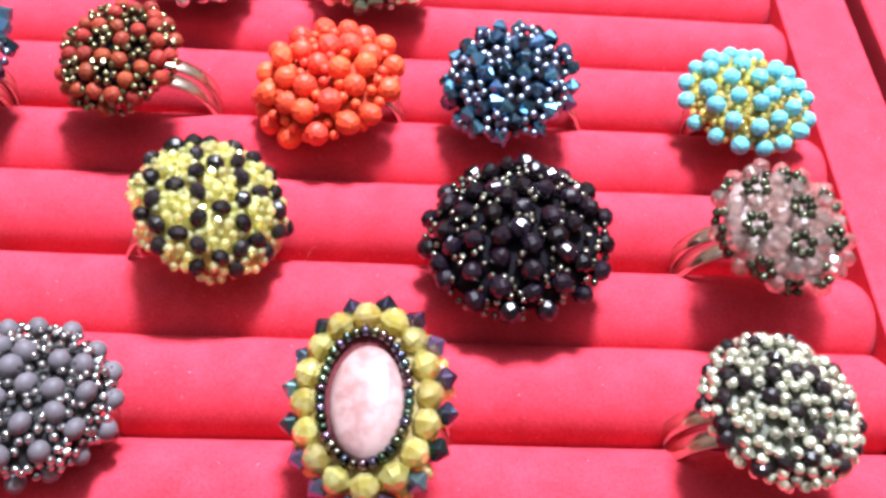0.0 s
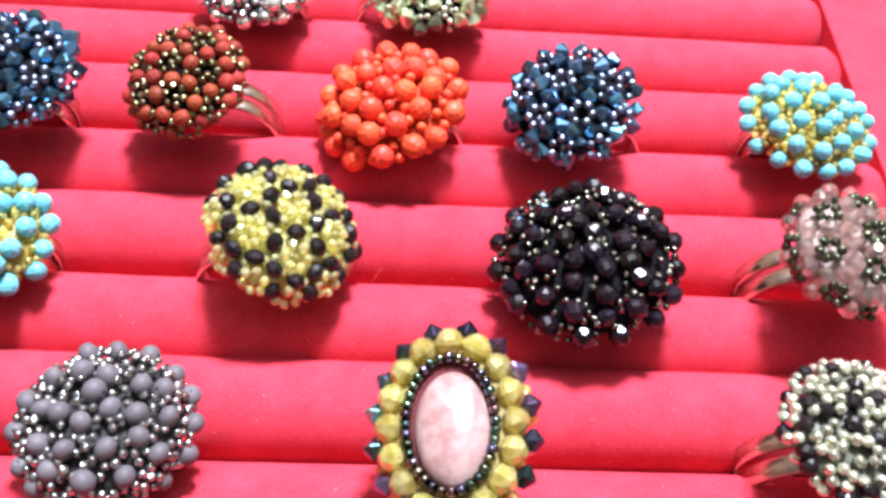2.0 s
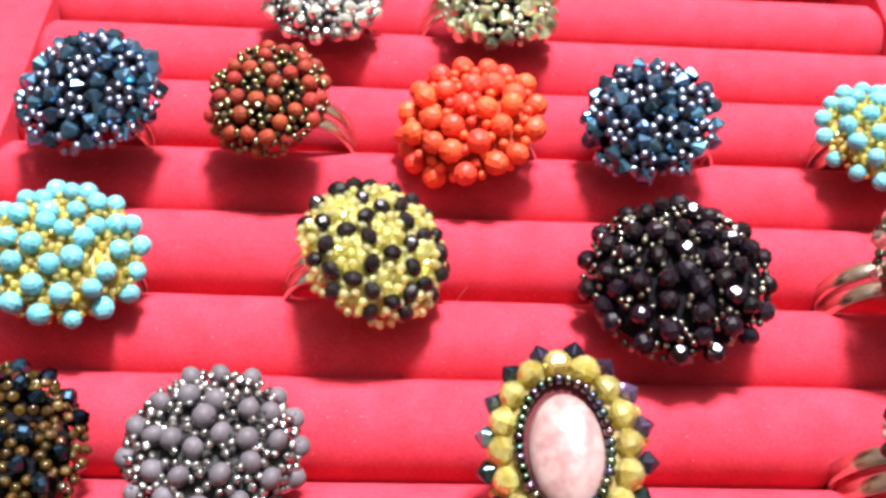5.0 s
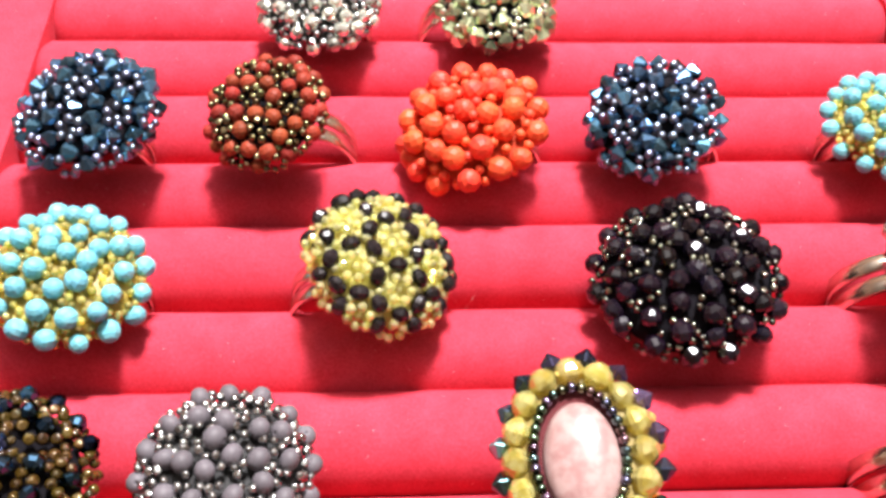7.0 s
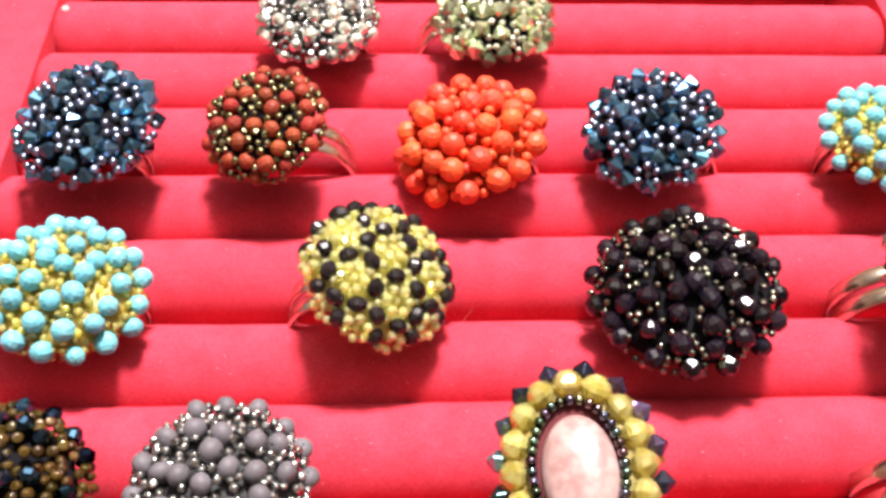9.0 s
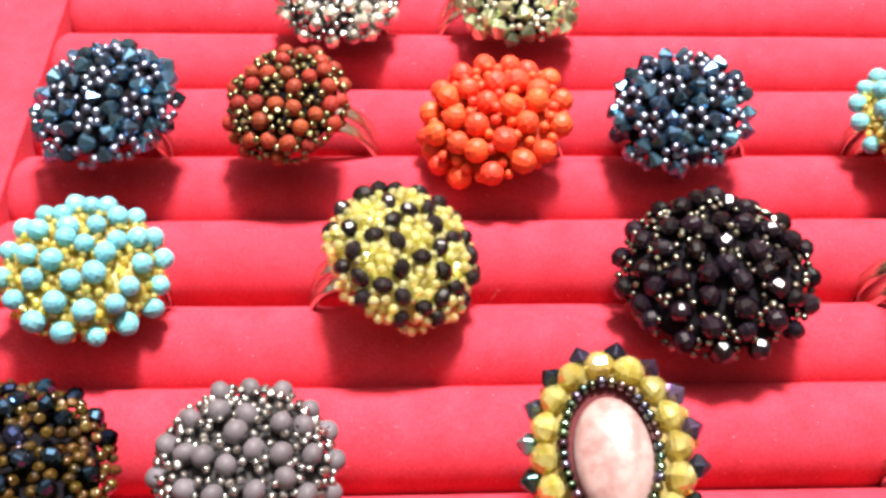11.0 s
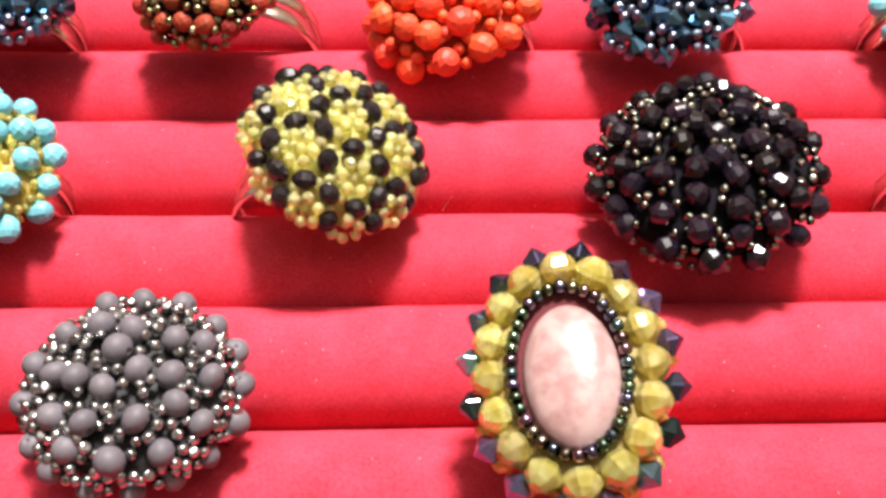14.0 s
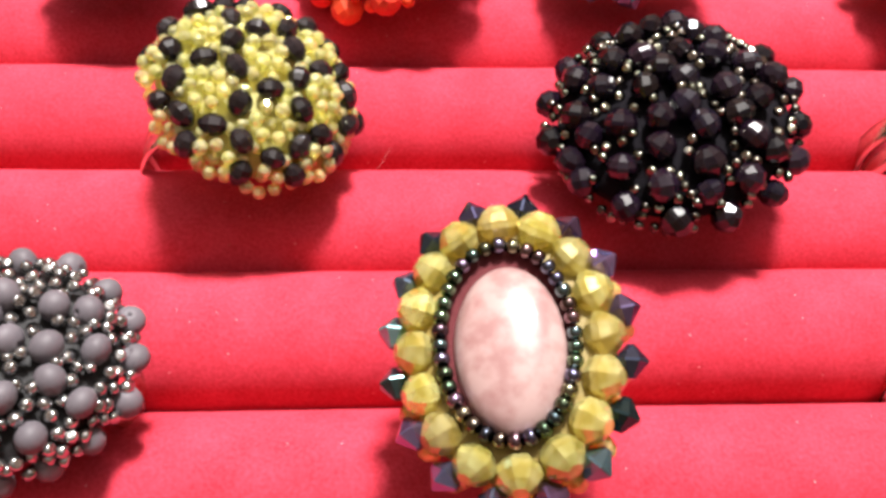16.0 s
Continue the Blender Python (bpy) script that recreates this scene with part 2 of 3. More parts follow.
def roll_mesh(k, x0, x1, radius):
    """A padded roll with soft rounded ends and a slightly uneven skin."""
    bm = bmesh.new()
    n, around, rings = 90, 40, []
    for i in range(n + 1):
        s = i / n
        x = x0 + (x1 - x0) * s
        d = min(s, 1 - s) * (x1 - x0) / (0.09 * U)
        end = 1 if d >= 1 else 0.88 + 0.12 * math.sqrt(max(0.0, 1 - (1 - d) ** 2))
        ring = []
        for j in range(around):
            a = 2 * math.pi * j / around
            wob = 1 + 0.016 * noise.noise(Vector((x / U * 0.9, k * 3.7 + math.cos(a), math.sin(a)))) + 0.006 * noise.noise(Vector((x / U * 4, k * 7.1 + 2 * math.cos(a), 2 * math.sin(a))))
            r = radius * end * wob
            sag = 0.012 * U * noise.noise(Vector((x / U * 0.35, k * 5.3, 0.5)))
            ring.append(bm.verts.new((x, r * math.cos(a), r * math.sin(a) + sag - (1 - end) * 0.2 * radius)))
        rings.append(ring)
    for a, b in zip(rings, rings[1:]):
        for j in range(around):
            bm.faces.new((a[j], a[(j + 1) % around], b[(j + 1) % around], b[j]))
    bm.faces.new(rings[0])
    bm.faces.new(rings[-1])
    return mesh_of(bm, "roll", VELVET, True)


for k in range(-5, 6):
    part("roll", roll_mesh(k, XL - 0.04 * U, XR + 0.015 * U, 0.505 * U), tray, pose(0, (k + SHIFT.get(k, 0)) * U, -0.5 * U))

# ---- the case that holds the tray ----
case = tagged(new("jewellery_case"), "red velvet covered case wall round the tray", "case")
part("bottom", mesh_of(block(-6.9 * U, 7.7 * U, -7.6 * U, 8.2 * U, TOP, -1.5 * U - 0.001, 0.001), "bottom", VELVET), case)
for x0, x1, y0, y1 in ((6.98 * U, 7.35 * U, -7.3 * U, 7.9 * U), (-6.55 * U, -6.2 * U, -7.3 * U, 7.9 * U), (-6.2 * U, 6.98 * U, 7.6 * U, 7.9 * U), (-6.2 * U, 6.98 * U, -7.3 * U, -7.0 * U)):
    part("side", mesh_of(block(x0, x1, y0, y1, -1.5 * U, 0.1 * U, 0.06 * U), "side", VELVET), case)


# ---- beads, in units of their own half width ----
def faceted(flat=0.8, segments=9):
    return lathe([(0.34, -flat), (0.80, -0.62 * flat), (1.0, -0.14 * flat), (1.0, 0.14 * flat), (0.80, 0.62 * flat), (0.34, flat)], segments)


def close(bm):
    bmesh.ops.holes_fill(bm, edges=[e for e in bm.edges if e.is_boundary])
    return bm


def soft_oval():
    """A fire-polished bead, its facets melted round."""
    return close(lathe([(0.24, -1.05), (0.60, -0.90), (0.89, -0.50), (1.0, 0.0), (0.89, 0.50), (0.60, 0.90), (0.24, 1.05)], 10))


def crystal():
    """A plump cut crystal with blunt ends."""
    return close(lathe([(0.34, -0.86), (0.76, -0.52), (1.0, -0.10), (0.96, 0.22), (0.70, 0.58), (0.34, 0.86)], 8))


def cut_round():
    """A small round bead cut with three rows of facets."""
    return close(lathe([(0.26, -0.98), (0.66, -0.80), (0.95, -0.34), (1.0, 0.10), (0.90, 0.48), (0.60, 0.84), (0.26, 0.98)], 8))


def bicone():
    return close(lathe([(0.24, -0.92), (0.99, -0.07), (0.99, 0.07), (0.24, 0.92)], 8))


def seed(flat=0.8):
    pts = [(0.25, -0.80 * flat)] + [(0.42 + 0.58 * math.cos(a), flat * math.sin(a)) for a in (-1.15, -0.6, 0.0, 0.6, 1.15)] + [(0.25, 0.80 * flat)]
    return close(lathe(pts, 12))


def round_bead():
    pts = [(0.16, -0.97)] + [(math.cos(a), math.sin(a)) for a in (-1.2, -0.8, -0.4, 0.0, 0.4, 0.8, 1.2)] + [(0.16, 0.97), (0.12, 0.7)]
    return close(lathe(pts, 12))


MESHES = {}


def bead_mesh(kind, mat):
    key = (kind, mat.name)
    if key not in MESHES:
        bm = {"faceted": lambda: close(faceted()), "oval": lambda: close(faceted(1.25, 8)), "soft": soft_oval, "cut": cut_round, "crystal": crystal, "bicone": bicone, "seed": seed, "round": round_bead}[kind]()
        MESHES[key] = mesh_of(bm, kind, mat, kind in ("seed", "round"))
    return MESHES[key]


# ---- a domed ring: band, netted dome, beads ----
class Dome:
    """A flattened half ball with half widths a, b and height h."""

    def __init__(self, a, b, h):
        self.a, self.b, self.h = a, b, h

    def at(self, t, phi, sink):
        """The place and the outward direction at the angle t from the top; sink: how far below the skin."""
        p = Vector((self.a * math.sin(t) * math.cos(phi), self.b * math.sin(t) * math.sin(phi), self.h * math.cos(t)))
        n = Vector((p.x / self.a**2, p.y / self.b**2, p.z / self.h**2)).normalized()
        return p - sink * n, n, t


def setting_mesh(a, b, h, low, mat):
    """The netted body under the beads: a dome on a tapering underside that meets the band."""
    prof = [(0.0, -low), (0.42, -low), (0.60, -0.6 * low), (0.86, -0.12 * h), (0.97, 0.0)] + [(math.cos(t), h * math.sin(t)) for t in (0.25, 0.5, 0.75, 1.0, 1.25)] + [(0.0, h)]
    bm = lathe([(r * a, z) for r, z in prof], 32)
    bmesh.ops.scale(bm, vec=(1, b / a, 1), verts=bm.verts)
    return mesh_of(bm, "setting", mat, True)


def band_mesh(radius, width, thick):
    """A bent strip, open where the dome sits on it."""
    bm = bmesh.new()
    rows = []
    for i in range(49):
        a = math.radians(90 + 360 * i / 48)
        c, s = math.cos(a), math.sin(a)
        rows.append([bm.verts.new((r * c, y, r * s)) for r, y in ((radius, -width / 2), (radius + thick, -width / 2 * 0.85), (radius + thick, width / 2 * 0.85), (radius, width / 2))])
    for a, b in zip(rows, rows[1:]):
        for j in range(4):
            bm.faces.new((a[j], a[(j + 1) % 4], b[(j + 1) % 4], b[j]))
    bm.faces.new(rows[0])
    bm.faces.new(rows[-1])
    return mesh_of(bm, "band", STEEL, True)


BAND = band_mesh(0.58 * U, 0.19 * U, 0.03 * U)


def ring_base(label, c, tilt, groove, net, a, b, h, inner, foot):
    """The band stands in the groove round x = foot; the dome sits on it, tilted."""
    thing = tagged(new("beaded_ring"), label, "ring", "beaded rings in the tray")
    thing.location = Vector(c) * U
    turn = Matrix.Rotation(math.radians(tilt[1]), 4, "Y") @ Matrix.Rotation(math.radians(tilt[0]), 4, "X")
    low = max(0.12, c[2] - 0.34) * U
    part("setting", setting_mesh(a - inner, b - inner, max(h - 1.6 * inner, 0.1 * U), low, net), thing, turn)
    lean = Matrix.Rotation(math.radians(tilt[1] * 0.5), 4, "Y")
    for dy in (-0.12, 0.12):
        off = Matrix.Translation(((foot - c[0]) * U, (groove - 0.03 - c[1] + dy) * U, (-0.24 - c[2]) * U))
        part("band", BAND, thing, off @ lean)
    return thing, turn


def sewn_ring(label, c, a, b, ratio, tilt, groove, net, big, small, step, seed_no, beads, flowers=(), petals=6, petal=0.11, gap=(1.0, 1.75), seed_sink=0.7, depth=(0.4, 0.8), low=(0.35, 0.8), reach=98, foot=None, most=150, inner=1.05, fill=1.3):
    """A dome sewn bead by bead. beads, flowers: where each large bead and each flower of small ones sits, in degrees
    from the top of the dome along x and y. The far side goes on at the same spacing; small beads fill the gaps."""
    rng = random.Random(seed_no)
    a, b, h, step = a * U, b * U, ratio * (a + b) / 2 * U, step * U
    kind, mat, rb, lean, stretch = big
    kind2, mat2, rs, lean2, stretch2 = small
    rb, rs = rb * U, rs * U
    thing, turn = ring_base(label, c, tilt, groove, net, a, b, h, inner * rb, c[0] if foot is None else foot)
    dome = Dome(a, b, h)
    polar = lambda x, y: (math.radians(math.hypot(x, y)), math.atan2(y, x))
    heads = [dome.at(*polar(x, y), 0.0)[0] for x, y in flowers]
    large, fine = [], []

    def free(p, others, distance):
        return not others or float(np.min(np.linalg.norm(np.array(others) - np.array(p), axis=1))) >= distance

    def sew(name, p, n, kindx, matx, size, leanx, st, toward=None):
        """One bead; its hole runs round the flower that it borders, or anyhow along the skin."""
        side = n.cross(toward - p) if toward is not None else Matrix.Rotation(rng.uniform(0, 6.28), 3, n) @ n.orthogonal()
        side = side.normalized() if side.length > 1e-9 else n.orthogonal().normalized()
        axis = (side * (1 - leanx) + n * leanx + Vector((rng.uniform(-0.12, 0.12), rng.uniform(-0.12, 0.12), 0))).normalized()
        k = size * rng.uniform(0.93, 1.06)
        m = Matrix.Translation(p) @ axis.to_track_quat("Z", "Y").to_matrix().to_4x4() @ Matrix.Rotation(rng.uniform(0, 6.28), 4, "Z")
        part(name, bead_mesh(kindx, matx), thing, turn @ m @ Matrix.Diagonal((k, k * rng.uniform(0.94, 1.06), k * st * rng.uniform(0.92, 1.08), 1)))

    def sew_large(t, phi):
        p, n, _ = dome.at(t, phi, rb * rng.uniform(*depth))
        large.append(p)
        near = min(heads, key=lambda q: (q - p).length) if heads else None
        sew("bead", p, n, kind, mat, rb, lean, stretch, near)

    for x, y in beads:
        sew_large(*polar(x, y))
    for _ in range(900):
        t, phi = math.radians(rng.uniform(15, reach)), rng.uniform(0, 2 * math.pi)
        p = dome.at(t, phi, rb * 0.6)[0]
        if free(p, large, fill * step) and free(p, heads, 0.55 * step):
            sew_large(t, phi)
    for (x, y), head in zip(flowers, heads):
        n = dome.at(*polar(x, y), 0.0)[1]
        u = n.orthogonal().normalized()
        v = n.cross(u)
        start = rng.uniform(0, 6.28)
        for g in range(petals):
            ang = start + 2 * math.pi * g / petals
            q = head + petal * U * (math.cos(ang) * u + math.sin(ang) * v)
            t = math.atan2(math.hypot(q.x / a, q.y / b), q.z / h)
            p, m, _ = dome.at(t, math.atan2(q.y / b, q.x / a), rs * seed_sink)
            if free(p, large, 0.55 * (rb + rs)) and free(p, fine, 1.25 * rs):
                fine.append(p)
                sew("seed_bead", p, m, kind2, mat2, rs, lean2, stretch2, head)
    for _ in range(2600):
        if len(fine) >= most:
            break
        t, phi = math.acos(rng.uniform(math.cos(math.radians(reach)), 1.0)), rng.uniform(0, 2 * math.pi)
        p, n, _ = dome.at(t, phi, rs * seed_sink + rb * rng.uniform(*low))
        if free(p, large, gap[0] * rb) and free(p, fine, gap[1] * rs) and free(p, heads, 1.2 * rs):
            fine.append(p)
            sew("seed_bead", p, n, kind2, mat2, rs, lean2, stretch2)
    return thing


# ---- the rings, groove by groove ----
sewn_ring("opaque coral orange beaded dome ring on red velvet", (0.135, 2.298, 0.426), 0.825, 0.82, 0.5, (6, -12.3), 2.5, RED_NET,
          ("soft", CORAL, 0.130, 0.5, 0.9), ("round", CORAL, 0.058, 0.5, 1.0), 0.28, 11,
          [(-4, 64), (21, 54), (41, 55), (65, 40), (-27, 51), (6, 19), (23, 23), (-45, 32), (-35, 16), (-17, 18), (-3, 2), (15, -6), (37, -2), (83, 13), (-66, 16), (-29, -8), (-12, -19), (28, -21), (71, -24), (-52, -17), (-88, -11), (-31, -31), (-16, -42), (8, -36), (51, -55), (-88, -33), (-82, -54), (-61, -86), (-7, -72), (25, -62), (42, 13)],
          foot=0.35, fill=1.0, gap=(1.15, 2.2), low=(0.2, 0.6), most=110)
sewn_ring("brick red and bronze flower beaded dome ring", (-2.056, 2.258, 0.703), 0.675, 0.68, 0.5, (13.8, -14.7), 2.5, DARK_NET,
          ("soft", BRICK, 0.088, 0.05, 0.92), ("seed", BRONZE, 0.043, 0.6, 1.0), 0.22, 12,
          [(4, 69), (24, 50), (44, 65), (5, 39), (50, 45), (-27, 31), (-9, 23), (11, 17), (50, 22), (76, 46), (32, 11), (17, 1), (-24, 13), (54, 2), (82, -12), (-45, 0), (-21, -7), (-1, -13), (16, -20), (57, -19), (38, -29), (-18, -26), (22, -41), (68, -46), (-78, -15), (-76, -39), (-36, -44), (-13, -49), (7, -57), (32, -70), (-13, -85), (-65, -64)],
          [(27, 28), (-3, 4), (34, -9), (-37, -23), (3, -31), (44, -52), (71, 16), (-13, 43), (-49, 21), (-29, -60), (14, -83), (100, -32), (62, 56)],
          foot=-1.76, fill=0.97, petal=0.108, gap=(1.25, 2.1), seed_sink=0.4, low=(0.3, 0.6), most=120)
sewn_ring("metallic blue crystal dome ring beside the orange ring", (2.095, 2.292, 0.593), 0.75, 0.775, 0.45, (8.9, -14.3), 2.5, DARK_NET,
          ("bicone", TEAL_METAL, 0.110, 0.2, 1.0), ("round", LILAC_METAL, 0.049, 0.5, 0.95), 0.22, 13,
          [(-24, 60), (-3, 58), (19, 68), (57, 49), (7, 24), (31, 22), (-38, 40), (-32, 25), (-24, 10), (74, 31), (18, 6), (83, 7), (-56, 34), (1, -4), (15, -10), (42, -14), (-17, -6), (-40, -6), (26, -26), (87, -21), (-74, 9), (-62, -8), (-57, -21), (-9, -21), (-24, -39), (-12, -34), (-3, -41), (17, -43), (43, -51), (-44, -42), (4, -58), (-37, -62), (-82, -55), (-91, -19)],
          [(-5, 8), (22, 38), (37, 4), (8, -25), (-30, -22), (-43, 8), (49, -35), (-22, 39), (25, -67), (-15, -61), (-72, -71), (79, 19)],
          foot=2.42, petal=0.115, fill=0.93, gap=(1.25, 2.3), depth=(0.35, 0.65), most=120, seed_sink=0.5, low=(0.4, 0.7), reach=103)
sewn_ring("metallic blue crystal dome ring close to the tray rim", (-3.919, 2.325, 0.662), 0.79, 0.8, 0.45, (4.1, -8.6), 2.5, DARK_NET,
          ("bicone", TEAL_METAL, 0.110, 0.2, 1.0), ("round", LILAC_METAL, 0.049, 0.5, 0.95), 0.22, 14,
          [(-34, 52), (-14, 62), (4, 67), (-19, 46), (4, 25), (24, 29), (-13, 21), (43, 31), (21, 10), (63, 27), (67, 15), (-43, 20), (-16, 2), (17, -9), (38, -3), (64, -4), (99, -2), (2, -15), (-18, -20), (16, -25), (60, -20), (-72, -8), (-36, -26), (-19, -40), (17, -49), (24, -38), (34, -45), (62, -45), (-3, -57), (-60, -37), (64, -76), (-25, -70), (15, -78), (95, -47)],
          [(3, 4), (-33, -7), (0, -34), (38, -24), (42, 11), (5, 36), (-35, 32), (-39, -48), (37, -73), (78, -23), (-9, -81), (80, -69), (-75, -27)],
          foot=-4.08, petal=0.115, fill=0.93, gap=(1.25, 2.3), depth=(0.35, 0.65), most=120, seed_sink=0.5, low=(0.4, 0.7), reach=103)
sewn_ring("turquoise and gold beaded dome ring near the rim, smaller", (4.812, 2.313, 0.409), 0.765, 0.75, 0.5, (0.7, 5.6), 2.5, GOLD_NET,
          ("soft", TURQUOISE, 0.099, 0.6, 0.92), ("seed", GOLD_GLASS, 0.040, 0.4, 1.0), 0.25, 15,
          [(-37, 61), (-11, 67), (-4, 43), (17, 59), (-58, 39), (-28, 34), (-79, 20), (-42, 20), (-23, 6), (-9, 26), (3, 8), (36, 43), (46, 35), (19, 18), (57, 20), (66, 5), (-48, -5), (-88, -9), (-20, -16), (-44, -26), (-1, -22), (10, -12), (27, 2), (34, -20), (-93, -49), (-29, -44), (16, -37), (-3, -49), (73, -24), (47, -47), (-59, -74), (-25, -83), (6, -81), (29, -69)],
          foot=4.90, gap=(1.0, 1.8), depth=(0.3, 0.65), most=200)
sewn_ring("turquoise and gold beaded dome ring in the middle groove", (-3.798, 0.37, 0.433), 0.785, 0.77, 0.5, (0.8, 6.7), 0.5, GOLD_NET,
          ("soft", TURQUOISE, 0.099, 0.6, 0.92), ("seed", GOLD_GLASS, 0.040, 0.4, 1.0), 0.25, 16,
          [(-43, 53), (-19, 65), (-4, 59), (9, 63), (-60, 37), (-35, 22), (-24, 44), (-12, 22), (6, 28), (20, 41), (38, 65), (-11, 12), (2, 7), (17, 1), (23, 14), (38, 21), (55, 33), (-64, 9), (-36, -2), (-17, -7), (72, 15), (46, -1), (13, -16), (-67, -19), (-28, -23), (-1, -23), (40, -23), (74, -16), (-47, -41), (-11, -41), (11, -47), (33, -40), (84, -44), (-29, -62), (-5, -75), (27, -84), (56, -66)],
          gap=(1.0, 1.8), depth=(0.3, 0.65), most=200)
sewn_ring("black and lemon yellow flower beaded dome ring", (-0.851, 0.458, 0.518), 0.785, 0.785, 0.6, (1.8, 23.9), 0.5, PALE_NET,
          ("oval", BLACK, 0.080, 0.0, 0.92), ("cut", LEMON, 0.050, 0.3, 0.95), 0.23, 17,
          [(-71, 34), (-56, 0), (-92, 11), (-46, 43), (-32, 63), (-24, 29), (-21, 7), (-35, -6), (-52, -20), (-68, -35), (-46, -43), (-44, -64), (-26, -46), (-13, -30), (-17, -9), (-9, 19), (6, 60), (7, 28), (11, 13), (1, -18), (15, -6), (28, 7), (45, 18), (50, 2), (19, -24), (59, -16), (36, -33), (55, -41), (25, -45), (11, -58), (-9, -52), (-6, -77), (31, -67), (-16, 60), (23, 49), (43, 44)],
          [(-40, 12), (-7, 34), (-4, 2), (-31, -26), (5, -37), (31, -9), (27, 25), (-25, -71), (11, -81), (-75, -9), (-61, -58), (42, -53)],
          foot=-1.17, petal=0.112, gap=(1.15, 1.75), seed_sink=0.45, low=(0.5, 0.8), most=190)
sewn_ring("large black purple faceted bead dome ring", (2.1, 0.293, 0.443), 0.93, 0.915, 0.5, (2.7, -8.7), 0.5, DARK_NET,
          ("faceted", PURPLE, 0.112, 0.3, 1.1), ("seed", SMOKY_SEED, 0.039, 0.5, 1.0), 0.27, 18,
          [(-82, 27), (-78, -9), (-62, 50), (-48, 23), (-35, 63), (-26, 27), (-16, 45), (11, 66), (17, 48), (28, 44), (-4, 57), (-12, 24), (-33, 9), (-13, 3), (-49, -3), (-45, -16), (-27, -14), (-9, -14), (2, -9), (4, 6), (6, 26), (22, 0), (39, 20), (37, -5), (52, 12), (20, 21), (9, -20), (-11, -28), (-31, -37), (9, -39), (32, -26), (46, -33), (78, -15), (79, -42), (31, -50), (64, -70), (9, -56), (-13, -50), (-37, -64), (-61, -44), (-9, -80), (26, -86), (-62, -28), (25, -14), (-4, 15)],
          gap=(0.98, 1.8), low=(0.1, 0.5), most=150, fill=0.88, inner=0.9)
sewn_ring("pale pink crystal and dark seed bead dome ring", (4.63, 0.297, 0.785), 0.715, 0.715, 0.5, (5, 8.4), 0.5, ROSE_NET,
          ("crystal", ROSE, 0.100, 0.1, 1.0), ("seed", DARK_SEED, 0.050, 0.6, 1.0), 0.22, 19,
          [(-57, 63), (-18, 72), (-33, 48), (6, 67), (-11, 33), (26, 58), (-55, 10), (-81, 29), (-34, 6), (-15, 15), (-20, 3), (-17, -5), (4, 24), (28, 32), (45, 41), (28, 14), (58, 25), (-63, -10), (1, -13), (20, -6), (-64, -32), (-17, -26), (-47, -41), (-27, -36), (19, -25), (-20, -47), (-104, -18), (11, -48), (34, -43), (-77, -72), (69, -13), (-6, -57), (-26, -83), (11, -71), (63, -56), (69, -35)],
          [(-32, 23), (-38, -15), (3, 3), (35, -17), (-1, -30), (-41, -62), (-98, -39), (-84, -5), (40, 23), (26, -60), (4, 39), (-3, -87), (-76, 52)],
          foot=4.48, petal=0.100, fill=0.97, gap=(1.3, 2.6), most=80)
sewn_ring("silver, black and clear beaded dome ring", (4.2, -1.592, 0.759), 0.715, 0.7, 0.45, (1.6, 6.4), -1.5, MOSS_NET,
          ("oval", BLACK, 0.074, 0.1, 0.85), ("seed", PALE_SILVER, 0.055, 0.4, 1.0), 0.30, 20,
          [(-84, 46), (-37, 10), (-14, 16), (-57, 0), (-104, 1), (-18, -1), (4, 20), (-4, -12), (19, 22), (22, 8), (41, -3), (11, -26), (25, -39), (68, -15), (-15, -53), (5, -46), (-37, -66), (-67, -39), (-65, -23), (-9, 30), (-19, 58), (-49, 71), (19, 69), (69, -40), (-51, 20), (55, 39), (40, -54)],
          foot=4.11, gap=(1.1, 1.6), seed_sink=0.55, low=(0.0, 0.3), most=290)
sewn_ring("matt grey and silver beaded dome ring", (-2.125, -1.53, 0.4), 0.765, 0.75, 0.52, (-2, 4.7), -1.5, SMOKE_NET,
          ("round", MATT_GREY, 0.100, 0.15, 0.88), ("seed", SILVER, 0.041, 0.5, 1.0), 0.262, 21,
          [(-29, 65), (-3, 65), (26, 70), (55, 58), (-42, 28), (-21, 32), (-1, 24), (22, 21), (39, 23), (77, 39), (-6, 11), (-61, 10), (-40, -1), (-25, -5), (-10, -11), (6, 0), (23, -2), (47, 1), (80, 5), (-82, -15), (-38, -27), (-17, -31), (9, -28), (28, -18), (46, -29), (93, -27), (-72, -52), (-29, -48), (-2, -54), (26, -49), (78, -64), (-56, -75), (-24, -96), (13, -101), (50, -90)],
          gap=(0.95, 1.7), low=(0.1, 0.5), most=190, fill=0.95)
sewn_ring("dark blue crystal and amber seed bead dome ring", (-4.06, -1.68, 0.431), 0.94, 0.94, 0.5, (-1.6, 4.2), -1.5, DARK_NET,
          ("faceted", BLUE_BLACK, 0.095, 0.2, 1.0), ("seed", AMBER, 0.050, 0.5, 1.0), 0.32, 22,
          [(-3, 55), (5, 43), (17, 66), (21, 42), (39, 71), (1, 33), (32, 33), (58, 52), (10, 17), (68, 33), (16, 4), (31, 7), (-1, 4), (55, 1), (10, -10), (32, -10), (48, -19), (23, -24), (8, -30), (-12, 31)],
          gap=(0.98, 1.6), most=260, low=(0.2, 0.7), inner=1.5)
